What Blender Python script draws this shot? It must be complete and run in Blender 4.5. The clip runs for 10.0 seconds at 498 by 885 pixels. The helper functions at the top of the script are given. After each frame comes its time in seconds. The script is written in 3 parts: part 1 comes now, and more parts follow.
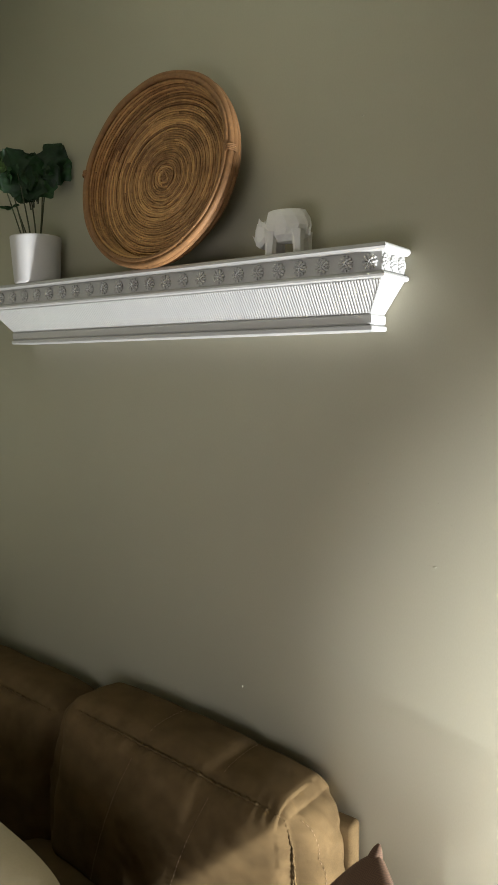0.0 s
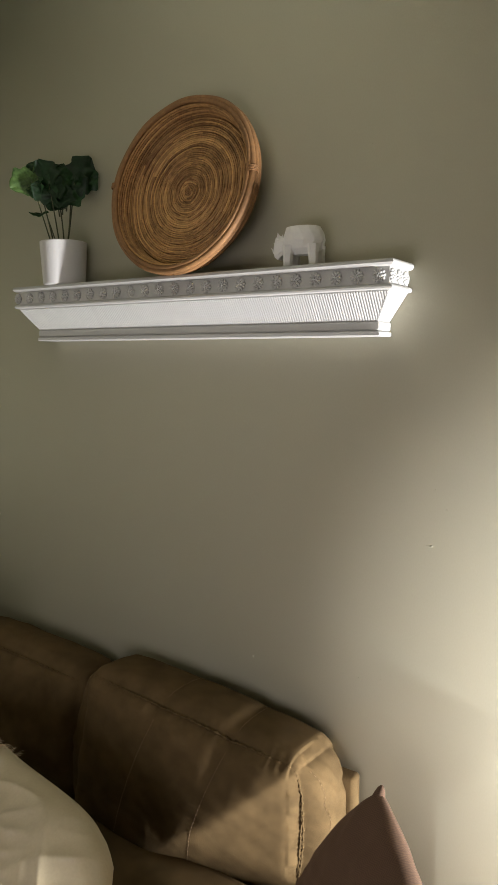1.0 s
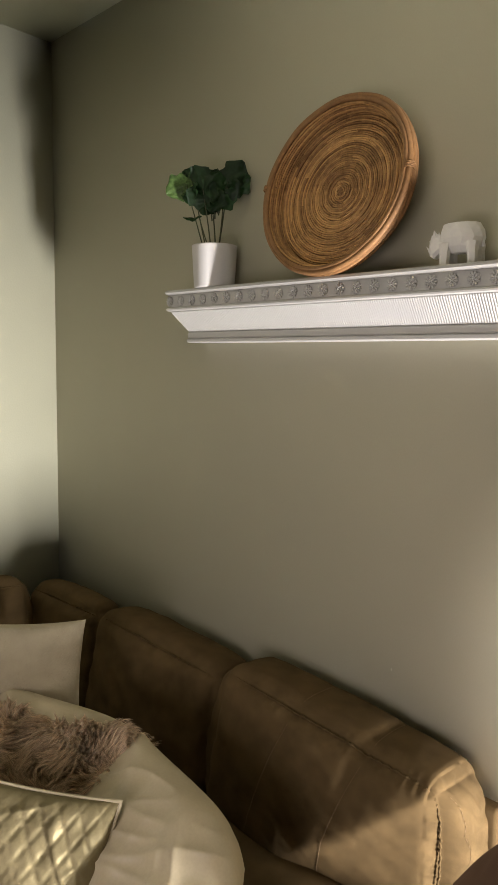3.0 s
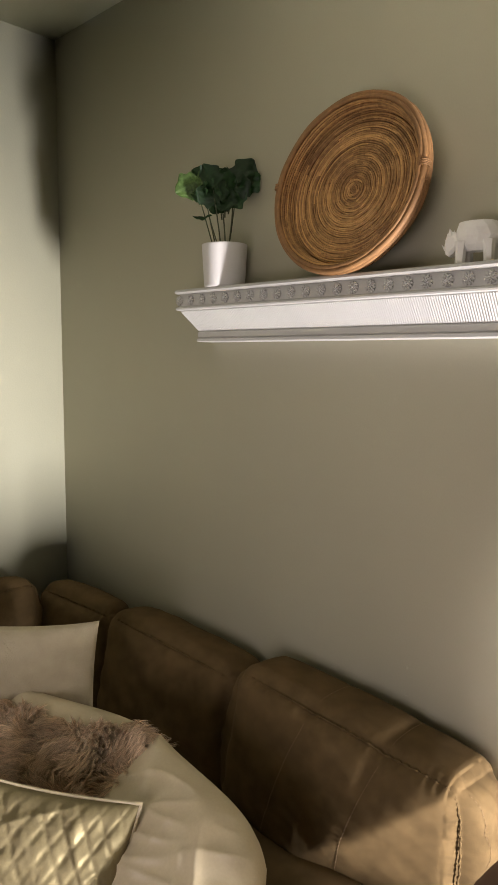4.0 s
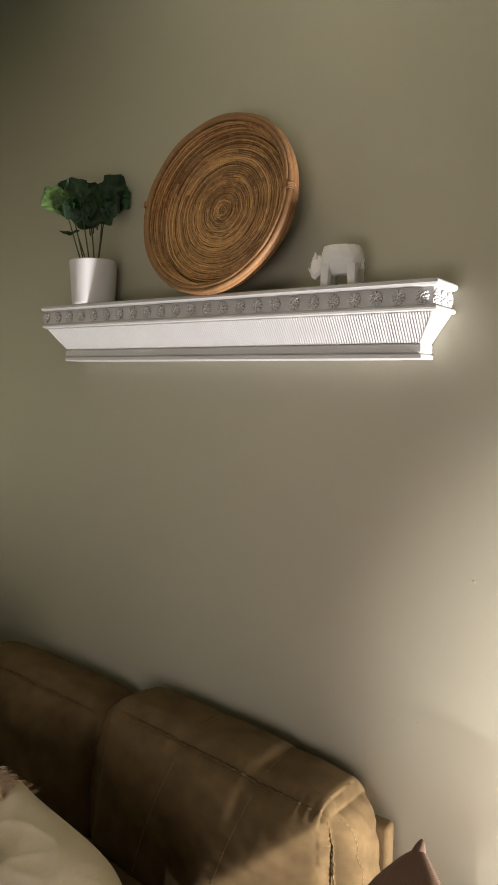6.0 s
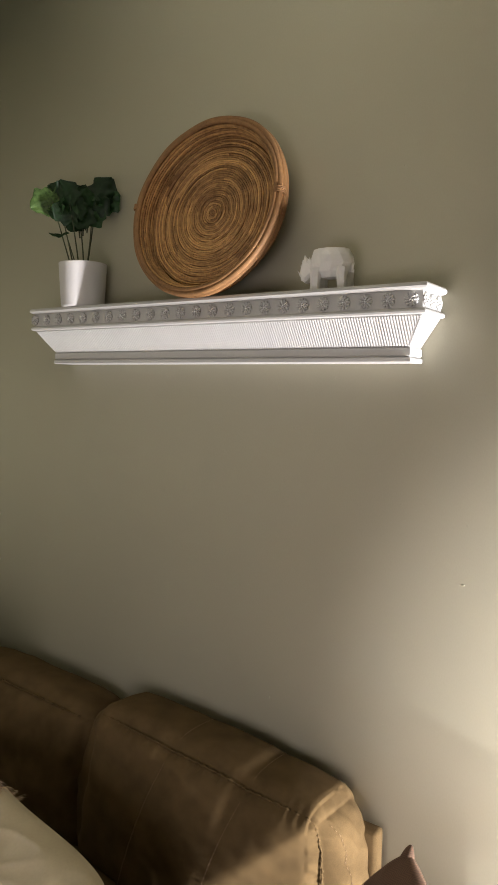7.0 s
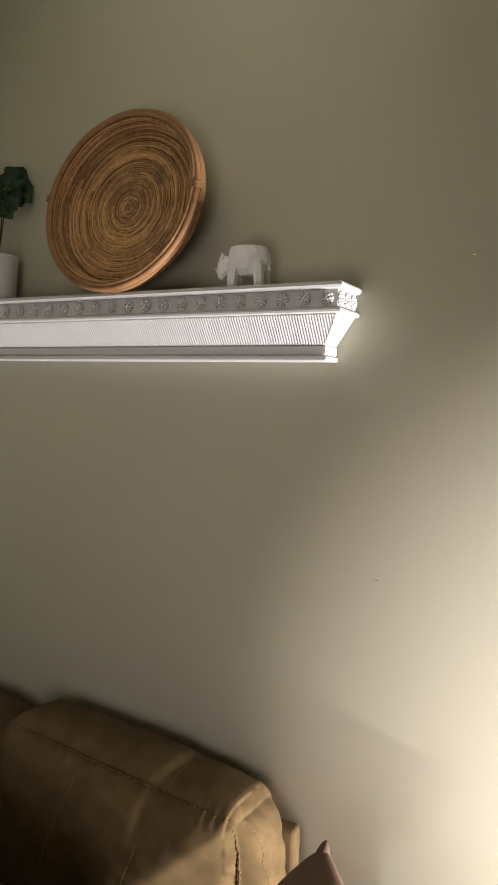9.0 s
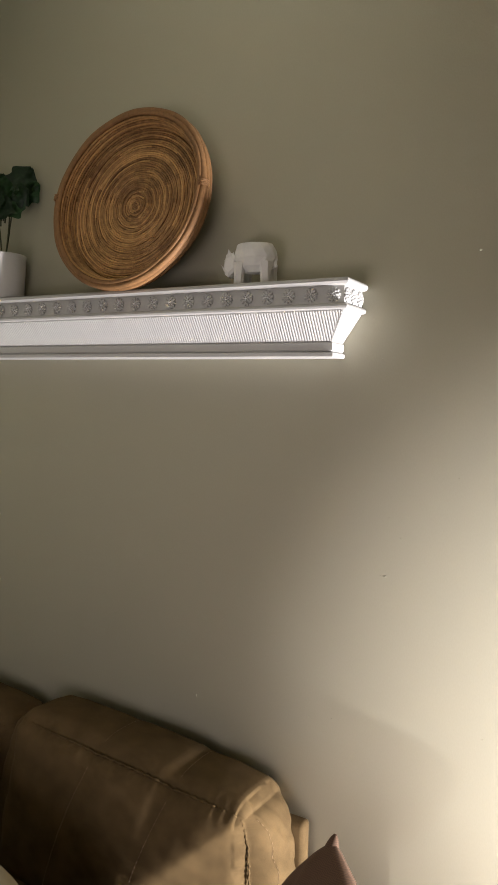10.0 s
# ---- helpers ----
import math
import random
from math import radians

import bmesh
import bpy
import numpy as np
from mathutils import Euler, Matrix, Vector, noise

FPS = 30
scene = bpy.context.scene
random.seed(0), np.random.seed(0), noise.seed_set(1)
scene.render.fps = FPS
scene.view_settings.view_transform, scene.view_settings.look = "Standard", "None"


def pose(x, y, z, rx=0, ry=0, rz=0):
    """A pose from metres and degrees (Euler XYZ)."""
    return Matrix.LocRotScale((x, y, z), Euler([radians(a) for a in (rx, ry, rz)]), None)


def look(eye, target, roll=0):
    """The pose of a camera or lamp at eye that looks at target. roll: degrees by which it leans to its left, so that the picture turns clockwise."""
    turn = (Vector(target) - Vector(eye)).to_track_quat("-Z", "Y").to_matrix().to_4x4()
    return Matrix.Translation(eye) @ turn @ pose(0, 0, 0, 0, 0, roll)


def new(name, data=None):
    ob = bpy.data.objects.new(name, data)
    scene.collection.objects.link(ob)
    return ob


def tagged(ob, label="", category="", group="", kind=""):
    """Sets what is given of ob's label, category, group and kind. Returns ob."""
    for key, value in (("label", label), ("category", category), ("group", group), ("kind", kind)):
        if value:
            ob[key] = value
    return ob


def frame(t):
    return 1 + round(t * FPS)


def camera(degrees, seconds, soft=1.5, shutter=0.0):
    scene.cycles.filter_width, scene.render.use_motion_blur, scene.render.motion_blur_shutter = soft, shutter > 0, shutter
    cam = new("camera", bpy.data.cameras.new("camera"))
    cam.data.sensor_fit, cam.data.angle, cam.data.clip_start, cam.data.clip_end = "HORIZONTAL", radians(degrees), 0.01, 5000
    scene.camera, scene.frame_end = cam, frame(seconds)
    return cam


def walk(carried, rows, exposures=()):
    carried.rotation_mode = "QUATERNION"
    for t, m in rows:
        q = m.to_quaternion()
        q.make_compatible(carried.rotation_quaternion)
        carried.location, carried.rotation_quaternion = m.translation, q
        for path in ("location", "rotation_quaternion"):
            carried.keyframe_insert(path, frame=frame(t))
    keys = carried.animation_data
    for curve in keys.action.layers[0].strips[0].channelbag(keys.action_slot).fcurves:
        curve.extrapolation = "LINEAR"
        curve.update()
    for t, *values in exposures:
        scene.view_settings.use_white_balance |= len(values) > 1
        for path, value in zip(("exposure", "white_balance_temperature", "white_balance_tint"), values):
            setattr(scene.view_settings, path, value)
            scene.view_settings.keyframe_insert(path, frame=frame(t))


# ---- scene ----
cam = camera(39.0, 10.0)
PATH = [
    (0, (0.483, -1.179, 1.502), (-0.66, 0.446, 1.278), -0.6),
    (0.5, (0.493, -1.3, 1.518), (-0.64, 0.33, 1.272), -0.4),
    (1, (0.507, -1.342, 1.513), (-0.592, 0.312, 1.273), 0.2),
    (1.5, (0.497, -1.343, 1.512), (-0.586, 0.322, 1.278), 0.2),
    (2, (0.532, -1.304, 1.526), (-0.623, 0.309, 1.271), 0.3),
    (2.2, (0.501, -1.349, 1.508), (-0.735, 0.206, 1.279), -0.1),
    (2.5, (0.489, -1.337, 1.504), (-0.823, 0.156, 1.284), 0.1),
    (3, (0.476, -1.34, 1.505), (-0.916, 0.076, 1.277), 0.9),
    (3.2, (0.463, -1.347, 1.514), (-0.945, 0.054, 1.279), 0.2),
    (4.3, (0.444, -1.364, 1.51), (-0.937, 0.063, 1.272), 0.5),
    (4.5, (0.451, -1.347, 1.499), (-0.933, 0.078, 1.27), 0.3),
    (4.8, (0.433, -1.361, 1.466), (-0.807, 0.199, 1.295), 1.0),
    (5, (0.437, -1.349, 1.486), (-0.747, 0.252, 1.306), 1.0),
    (5.5, (0.461, -1.319, 1.497), (-0.712, 0.293, 1.335), 1.0),
    (5.7, (0.457, -1.312, 1.508), (-0.705, 0.307, 1.334), 0.9),
    (6.8, (0.448, -1.307, 1.5), (-0.681, 0.337, 1.348), 1.2),
    (7, (0.451, -1.304, 1.501), (-0.676, 0.341, 1.348), 1.2),
    (7.5, (0.457, -1.302, 1.499), (-0.673, 0.342, 1.354), 1.1),
    (8, (0.455, -1.303, 1.496), (-0.651, 0.357, 1.347), 0.6),
    (8.2, (0.445, -1.308, 1.494), (-0.588, 0.398, 1.343), 0.7),
    (8.5, (0.448, -1.296, 1.484), (-0.506, 0.457, 1.355), 1.2),
    (9, (0.457, -1.285, 1.492), (-0.488, 0.473, 1.351), 1.6),
    (9.5, (0.442, -1.289, 1.484), (-0.481, 0.481, 1.355), 1.7),
    (10, (0.458, -1.292, 1.488), (-0.502, 0.457, 1.343), 1.3),
]
walk(cam, [(t, look(eye, target, roll)) for t, eye, target, roll in PATH], [(0.0, -0.14, 6150, 1), (1.0, -0.12, 6350, 5), (2.0, -0.06, 6500, 7), (3.0, 0.16, 6650, 8), (4.5, 0.26, 6650, 11), (5.3, 0.11, 6550, 9), (7.0, 0.06, 6500, 9), (8.2, 0.01, 6500, 9), (8.8, -0.14, 6450, 10), (10.0, -0.16, 6450, 10)])

# ---- light ----
world = bpy.data.worlds.new("world")
scene.world = world
world.use_nodes = True
sky = world.node_tree.nodes.new("ShaderNodeTexSky")
sky.sky_type = "NISHITA"
sky.sun_disc = False
sky.sun_elevation, sky.sun_rotation = radians(30), radians(90)
back = world.node_tree.nodes["Background"]
world.node_tree.links.new(sky.outputs[0], back.inputs[0])
back.inputs[1].default_value = 0.1

WEST, EAST, SOUTH, CEIL = -1.832, 1.95, -2.05, 2.592
# assumed low window in the unseen east wall, close to the corner: y range, z range
WIN = (-0.30, -0.03, 0.05, 0.63)
# opening for the added fill light in the unseen south wall: x range, z range
FILL_WIN = (-0.60, 0.45, 0.60, 1.30)


def area_lamp(name, m, size_x, size_y, power, colour):
    lamp = bpy.data.lights.new(name, "AREA")
    lamp.shape, lamp.size, lamp.size_y = "RECTANGLE", size_x, size_y
    lamp.energy, lamp.color = power, colour
    ob = new(name, lamp)
    ob.matrix_world = m
    return ob


# low light from the right, its source unseen; the window is assumed
area_lamp("low_side_light", look((EAST + 0.06, (WIN[0] + WIN[1]) / 2, (WIN[2] + WIN[3]) / 2), (-1.0, (WIN[0] + WIN[1]) / 2, (WIN[2] + WIN[3]) / 2)),
          WIN[1] - WIN[0] - 0.06, WIN[3] - WIN[2] - 0.06, 240, (1.0, 0.955, 0.97))
# added fill light, set as if from a window behind the camera
area_lamp("rear_fill_light", look(((FILL_WIN[0] + FILL_WIN[1]) / 2, SOUTH - 0.06, (FILL_WIN[2] + FILL_WIN[3]) / 2), ((FILL_WIN[0] + FILL_WIN[1]) / 2, 0, (FILL_WIN[2] + FILL_WIN[3]) / 2)),
          FILL_WIN[1] - FILL_WIN[0] - 0.06, FILL_WIN[3] - FILL_WIN[2] - 0.06, 11.5, (1.0, 0.885, 0.90))


# ---- materials ----
def material(name, colour, rough=0.8, vary=0.15, scale=6.0, fine=120.0, bump=0.15, metallic=0.0, sheen=0.0, spread=0.0, island=False, stretch=(1, 1, 1), far=0.004, spec=0.5, warm=None):
    """A principled material: colour with blotches at a large and a fine scale, fine relief, tone by object or by island."""
    mat = bpy.data.materials.new(name)
    mat.use_nodes = True
    nt = mat.node_tree
    n, l = nt.nodes, nt.links
    p = n["Principled BSDF"]
    p.inputs["Roughness"].default_value = rough
    p.inputs["Metallic"].default_value = metallic
    p.inputs["Specular IOR Level"].default_value = spec
    if sheen:
        p.inputs["Sheen Weight"].default_value = sheen
        p.inputs["Sheen Roughness"].default_value = 0.5
        p.inputs["Sheen Tint"].default_value = (*[min(1, c * 2.5) for c in colour], 1)
    tc = n.new("ShaderNodeTexCoord")
    mp = n.new("ShaderNodeMapping")
    mp.inputs["Scale"].default_value = stretch
    l.new(tc.outputs["Object"], mp.inputs[0])
    big, small = n.new("ShaderNodeTexNoise"), n.new("ShaderNodeTexNoise")
    for node, s in ((big, scale), (small, fine)):
        node.inputs["Scale"].default_value = s
        node.inputs["Detail"].default_value = 5
        l.new(mp.outputs[0], node.inputs["Vector"])
    mix = n.new("ShaderNodeMix")
    mix.data_type = "FLOAT"
    mix.inputs[0].default_value = 0.45
    l.new(big.outputs[0], mix.inputs[2])
    l.new(small.outputs[0], mix.inputs[3])
    value = mix.outputs[0]
    if spread:
        src = n.new("ShaderNodeNewGeometry").outputs["Random Per Island"] if island else n.new("ShaderNodeObjectInfo").outputs["Random"]
        m2 = n.new("ShaderNodeMath")
        m2.operation = "MULTIPLY_ADD"
        m2.inputs[1].default_value = spread
        m2.inputs[2].default_value = -spread / 2
        l.new(src, m2.inputs[0])
        add = n.new("ShaderNodeMath")
        l.new(value, add.inputs[0])
        l.new(m2.outputs[0], add.inputs[1])
        value = add.outputs[0]
    ramp = n.new("ShaderNodeValToRGB")
    lo = [c * (1 - vary) for c in colour]
    hi = [min(1, c * (1 + vary)) for c in (warm or colour)]
    ramp.color_ramp.elements[0].position, ramp.color_ramp.elements[1].position = 0.3, 0.7
    ramp.color_ramp.elements[0].color, ramp.color_ramp.elements[1].color = (*lo, 1), (*hi, 1)
    l.new(value, ramp.inputs[0])
    l.new(ramp.outputs[0], p.inputs["Base Color"])
    if bump:
        b = n.new("ShaderNodeBump")
        b.inputs["Strength"].default_value = bump
        b.inputs["Distance"].default_value = far
        l.new(mix.outputs[0], b.inputs["Height"])
        l.new(b.outputs[0], p.inputs["Normal"])
    return mat


def herringbone(name, a, b):
    """Woven zigzag cloth in two tones."""
    mat = material(name, a, rough=0.9, vary=0.15, scale=8, fine=300, bump=0.2, sheen=0.2)
    nt = mat.node_tree
    n, l = nt.nodes, nt.links
    tc = n.new("ShaderNodeTexCoord")
    sep = n.new("ShaderNodeSeparateXYZ")
    l.new(tc.outputs["Object"], sep.inputs[0])

    def op(kind, x, y=None):
        m = n.new("ShaderNodeMath")
        m.operation = kind
        for k, v in enumerate((x, y)):
            if v is None:
                continue
            if isinstance(v, float):
                m.inputs[k].default_value = v
            else:
                l.new(v, m.inputs[k])
        return m.outputs[0]

    zig = op("PINGPONG", sep.outputs[0], 0.008)
    run = op("ADD", sep.outputs[2], zig)
    wave = op("SINE", op("MULTIPLY", run, 1500.0))
    mix = n.new("ShaderNodeMix")
    mix.data_type = "RGBA"
    ramp = next(x for x in n if x.type == "VALTORGB")
    l.new(op("MULTIPLY_ADD", wave, 0.5), mix.inputs[0])
    l.new(ramp.outputs[0], mix.inputs[6])
    mix.inputs[7].default_value = (*b, 1)
    l.new(mix.outputs[2], n["Principled BSDF"].inputs["Base Color"])
    return mat


M_WALL = material("wall_paint", (0.415, 0.394, 0.300), rough=0.62, vary=0.035, scale=2.5, fine=420, bump=0.2, far=0.002, spec=0.4, stretch=(1, 1, 0.4))
# west wall colour raised to carry some of the light falling on it
M_WALL_LIT = material("lit_wall_paint", (0.45, 0.445, 0.335), rough=0.62, vary=0.035, scale=2.5, fine=190, bump=0.45, far=0.002, spec=0.4)
M_CEIL = material("ceiling_paint", (0.78, 0.78, 0.64), rough=0.9, vary=0.03, scale=3, fine=200, bump=0.1, far=0.002)
# floor and closing walls are unseen, kept dark to cut bounced light
M_FLOOR = material("floor_boards", (0.09, 0.05, 0.028), rough=0.45, vary=0.25, scale=3, fine=60, bump=0.1, stretch=(1, 8, 1))
M_DARK = material("umber_bounce_damper", (0.15, 0.132, 0.075), rough=0.7, vary=0.05, scale=3, fine=200, bump=0.1)
M_TRIM = material("white_trim", (0.8, 0.78, 0.74), rough=0.4, vary=0.03, scale=10, fine=200, bump=0.05)
M_SHELF = material("chalky_white_paint", (0.50, 0.497, 0.48), rough=0.5, vary=0.04, scale=14, fine=260, bump=0.12, far=0.001)
M_RATTAN = material("rattan_cane", (0.295, 0.142, 0.047), rough=0.6, vary=0.32, scale=9, fine=90, bump=0.25, spread=0.42, island=True, far=0.001, warm=(0.435, 0.25, 0.093))
M_CANE = material("wide_cane", (0.24, 0.122, 0.045), rough=0.7, vary=0.3, scale=14, fine=110, bump=0.15, far=0.001)
M_CERAMIC = material("matt_white_ceramic", (0.56, 0.55, 0.54), rough=0.62, vary=0.03, scale=20, fine=200, bump=0.04)
M_RHINO = material("white_bisque", (0.8, 0.79, 0.76), rough=0.6, vary=0.03, scale=20, fine=200, bump=0.05)
M_LEAF = material("dark_leaf", (0.012, 0.042, 0.010), rough=0.5, vary=0.5, scale=30, fine=160, bump=0.2, spread=0.4, far=0.001, spec=0.3)
M_LEAF2 = material("variegated_leaf", (0.022, 0.066, 0.013), rough=0.5, vary=0.6, scale=45, fine=160, bump=0.2, far=0.001, spec=0.3, warm=(0.070, 0.120, 0.032))
M_STEM = material("stem_green", (0.05, 0.06, 0.025), rough=0.6, vary=0.3, scale=40)
M_SOIL = material("soil", (0.03, 0.022, 0.016), rough=0.95, vary=0.4, scale=60, bump=0.6)
M_SUEDE = material("brown_suede", (0.095, 0.063, 0.029), rough=0.97, vary=0.38, scale=16, fine=620, bump=0.6, sheen=0.1, far=0.0018, spec=0.08)
M_THREAD = material("tan_thread", (0.22, 0.145, 0.08), rough=0.8, vary=0.15, scale=40)
M_SATIN = material("cream_satin", (0.45, 0.38, 0.255), rough=0.46, vary=0.08, scale=9, fine=180, bump=0.12, sheen=0.2)
M_FUZZ = material("cream_fleece", (0.37, 0.32, 0.225), rough=0.95, vary=0.12, scale=30, fine=420, bump=0.25, sheen=0.4)
M_FUR = material("mauve_brown_fur", (0.62, 0.465, 0.315), rough=0.75, vary=0.35, scale=12, fine=90, bump=0.0, sheen=0.3, spread=0.6, island=True)
M_GOLD = material("gold_lame", (0.20, 0.165, 0.085), rough=0.58, vary=0.12, scale=10, fine=240, bump=0.15, metallic=0.6)
M_TERRA = herringbone("brown_herringbone_weave", (0.095, 0.050, 0.026), (0.065, 0.035, 0.019))
M_TAN = material("tan_knit", (0.42, 0.31, 0.18), rough=0.9, vary=0.2, scale=14, fine=300, bump=0.5)


# ---- mesh helpers ----
def part(name, bm, mat, parent=None, label="", smooth=True):
    me = bpy.data.meshes.new(name)
    bmesh.ops.recalc_face_normals(bm, faces=bm.faces)
    bm.to_mesh(me)
    bm.free()
    me.materials.append(mat)
    if smooth:
        me.polygons.foreach_set("use_smooth", [True] * len(me.polygons))
    ob = new(name, me)
    ob.parent = parent
    if label:
        ob["label"] = label
    return ob


def empty(name, place=(0, 0, 0)):
    ob = new(name)
    ob.location = place
    return ob


def add_box(bm, lo, hi, bevel=0.0):
    r = bmesh.ops.create_cube(bm, size=1)
    vs = r["verts"]
    for v in vs:
        v.co = Vector([lo[k] + (v.co[k] + 0.5) * (hi[k] - lo[k]) for k in range(3)])
    if bevel:
        es = list({e for v in vs for e in v.link_edges})
        bmesh.ops.bevel(bm, geom=es, offset=bevel, segments=2, affect="EDGES", profile=0.5)
    return bm


def box(lo, hi, bevel=0.0):
    return add_box(bmesh.new(), lo, hi, bevel)


def add_tube(bm, pts, radius, sides=6, closed=False, up=Vector((0, 0, 1)), flat=1.0):
    """A tube along points; radius a number or a function of 0..1."""
    n = len(pts)
    rings = []
    for i, p in enumerate(pts):
        a = pts[(i - 1) % n] if closed or i else pts[i]
        b = pts[(i + 1) % n] if closed or i < n - 1 else pts[i]
        d = (b - a).normalized()
        s = d.cross(up)
        s = s.normalized() if s.length > 1e-6 else d.orthogonal().normalized()
        t = s.cross(d)
        r = radius(i / max(1, n - 1)) if callable(radius) else radius
        rings.append([bm.verts.new(p + r * (math.cos(2 * math.pi * k / sides) * s + flat * math.sin(2 * math.pi * k / sides) * t)) for k in range(sides)])
    for i in range(n if closed else n - 1):
        a, b = rings[i], rings[(i + 1) % n]
        for k in range(sides):
            bm.faces.new((a[k], a[(k + 1) % sides], b[(k + 1) % sides], b[k]))
    if not closed:
        bm.faces.new(rings[0])
        bm.faces.new(rings[-1])
    return bm


def lathe(profile, seg=48):
    bm = bmesh.new()
    rings = [[bm.verts.new((r * math.cos(2 * math.pi * k / seg), r * math.sin(2 * math.pi * k / seg), z)) for k in range(seg)] for r, z in profile]
    for a, b in zip(rings, rings[1:]):
        for k in range(seg):
            bm.faces.new((a[k], a[(k + 1) % seg], b[(k + 1) % seg], b[k]))
    return bm


def basis(origin, x_dir, z_dir):
    """A pose whose x runs along x_dir and z nearly along z_dir; -y is the front."""
    x = Vector(x_dir).normalized()
    y = Vector(z_dir).cross(x).normalized()
    z = x.cross(y)
    m = Matrix((x, y, z)).transposed().to_4x4()
    m.translation = origin
    return m


# ---- room ----
T = 0.12
wall_n = tagged(part("wall_north", box((WEST - T, 0, 0), (EAST + T, T, CEIL)), M_WALL), "olive greige painted wall with small paint bumps", "wall", kind="structure")
tagged(part("wall_west", box((WEST - T, SOUTH - T, 0), (WEST, 0, CEIL)), M_WALL_LIT), "greige side wall meeting the corner, coloured paler for the light on it", "wall", kind="structure")


def wall_with_opening(name, axis, lo, hi, a0, a1, z0, z1, depth0, depth1):
    bm = bmesh.new()
    for p0, p1, q0, q1 in ((lo, a0, 0, CEIL), (a1, hi, 0, CEIL), (a0, a1, 0, z0), (a0, a1, z1, CEIL)):
        if axis == "y":
            add_box(bm, (depth0, p0, q0), (depth1, p1, q1))
        else:
            add_box(bm, (p0, depth0, q0), (p1, depth1, q1))
    return tagged(part(name, bm, M_DARK, smooth=False), "unseen closing wall, dark umber to cut bounced light, with an opening", "wall", kind="structure")


wall_with_opening("wall_east", "y", SOUTH - T, 0, WIN[0], WIN[1], WIN[2], WIN[3], EAST, EAST + T)
# partition added out of view to block part of the side light and bounce
bm = bmesh.new()
add_box(bm, (1.00, SOUTH, 0.001), (1.08, -0.70, 1.50))
add_box(bm, (1.00, SOUTH, 1.50), (1.08, -0.001, CEIL - 0.001))
tagged(part("light_blocking_partition", bm, M_DARK, smooth=False), "unseen dark umber partition added to block side light, with a low opening beside the corner", "wall", kind="structure")
wall_with_opening("wall_south", "x", WEST, EAST, FILL_WIN[0], FILL_WIN[1], FILL_WIN[2], FILL_WIN[3], SOUTH - T, SOUTH)
tagged(part("floor", box((WEST - T, SOUTH - T, -0.1), (EAST + T, T, 0)), M_FLOOR), "brown wooden floor", "floor", kind="structure")
tagged(part("ceiling", box((WEST - T, SOUTH - T, CEIL), (EAST + T, T, CEIL + 0.1)), M_CEIL), "flat white painted ceiling", "ceiling", kind="structure")


def window(name, axis, a0, a1, z0, z1, d0, d1):
    thing = tagged(empty(name), "unseen white framed window added where light comes in", "window", kind="structure")

    def bx(p0, p1, q0, q1, e0, e1, bevel=0.004):
        return box((e0, p0, q0), (e1, p1, q1), bevel) if axis == "y" else box((p0, e0, q0), (p1, e1, q1), bevel)

    w = 0.03
    part("window_frame", bx(a0, a0 + w, z0, z1, d0, d1), M_TRIM, thing)
    part("window_frame", bx(a1 - w, a1, z0, z1, d0, d1), M_TRIM, thing)
    part("window_frame", bx(a0 + w, a1 - w, z0, z0 + w, d0, d1), M_TRIM, thing)
    part("window_frame", bx(a0 + w, a1 - w, z1 - w, z1, d0, d1), M_TRIM, thing)
    return thing


# both window frames are added; neither is in view
window("side_light_window", "y", WIN[0], WIN[1], WIN[2], WIN[3], EAST + 0.07, EAST + 0.11)
window("fill_window", "x", FILL_WIN[0], FILL_WIN[1], FILL_WIN[2], FILL_WIN[3], SOUTH - 0.11, SOUTH - 0.07)


def paint_bump(x, z, r, tall=1.0):
    tall *= 0.8
    bm = bmesh.new()
    bmesh.ops.create_uvsphere(bm, u_segments=10, v_segments=6, radius=1)
    for v in bm.verts:
        k = 1 + 0.3 * noise.noise(v.co * 1.7 + Vector((x * 50, 0, z * 50)))
        v.co = Vector((v.co.x * r * k, v.co.y * r * 0.22, v.co.z * r * tall * k))
    ob = part("paint_bump", bm, M_WALL, wall_n)
    ob.location = (x, 0, z)


for x, z, r, tall in ((0.053, 1.140, 0.0052, 0.7), (0.044, 1.140, 0.002, 1.0), (0.082, 1.217, 0.0024, 1.0), (-0.094, 1.934, 0.0024, 1.0), (0.203, 1.745, 0.0045, 0.5),
                      (0.046, 1.625, 0.0016, 1.0), (0.248, 1.41, 0.0022, 1.0), (0.184, 1.339, 0.0018, 1.0), (0.057, 1.254, 0.0016, 1.8), (-0.077, 1.278, 0.0016, 1.0),
                      (-0.111, 1.26, 0.0015, 1.0), (-0.261, 1.118, 0.0015, 1.0), (-0.371, 0.806, 0.0016, 3.5), (-0.371, 0.740, 0.0018, 1.0), (-0.394, 0.693, 0.002, 1.0),
                      (-0.098, 0.824, 0.0018, 1.2), (-0.046, 0.833, 0.0018, 1.0), (0.246, 0.867, 0.0018, 1.0), (0.127, 1.411, 0.0014, 1.0), (0.251, 1.521, 0.0015, 1.0), (0.033, 1.555, 0.0015, 1.0)):
    paint_bump(x, z, 0.75 * r, tall)


# ---- shelf ----
DEPTH, LEN, TOP, LOW = 0.106, 1.07, 1.695, 1.555


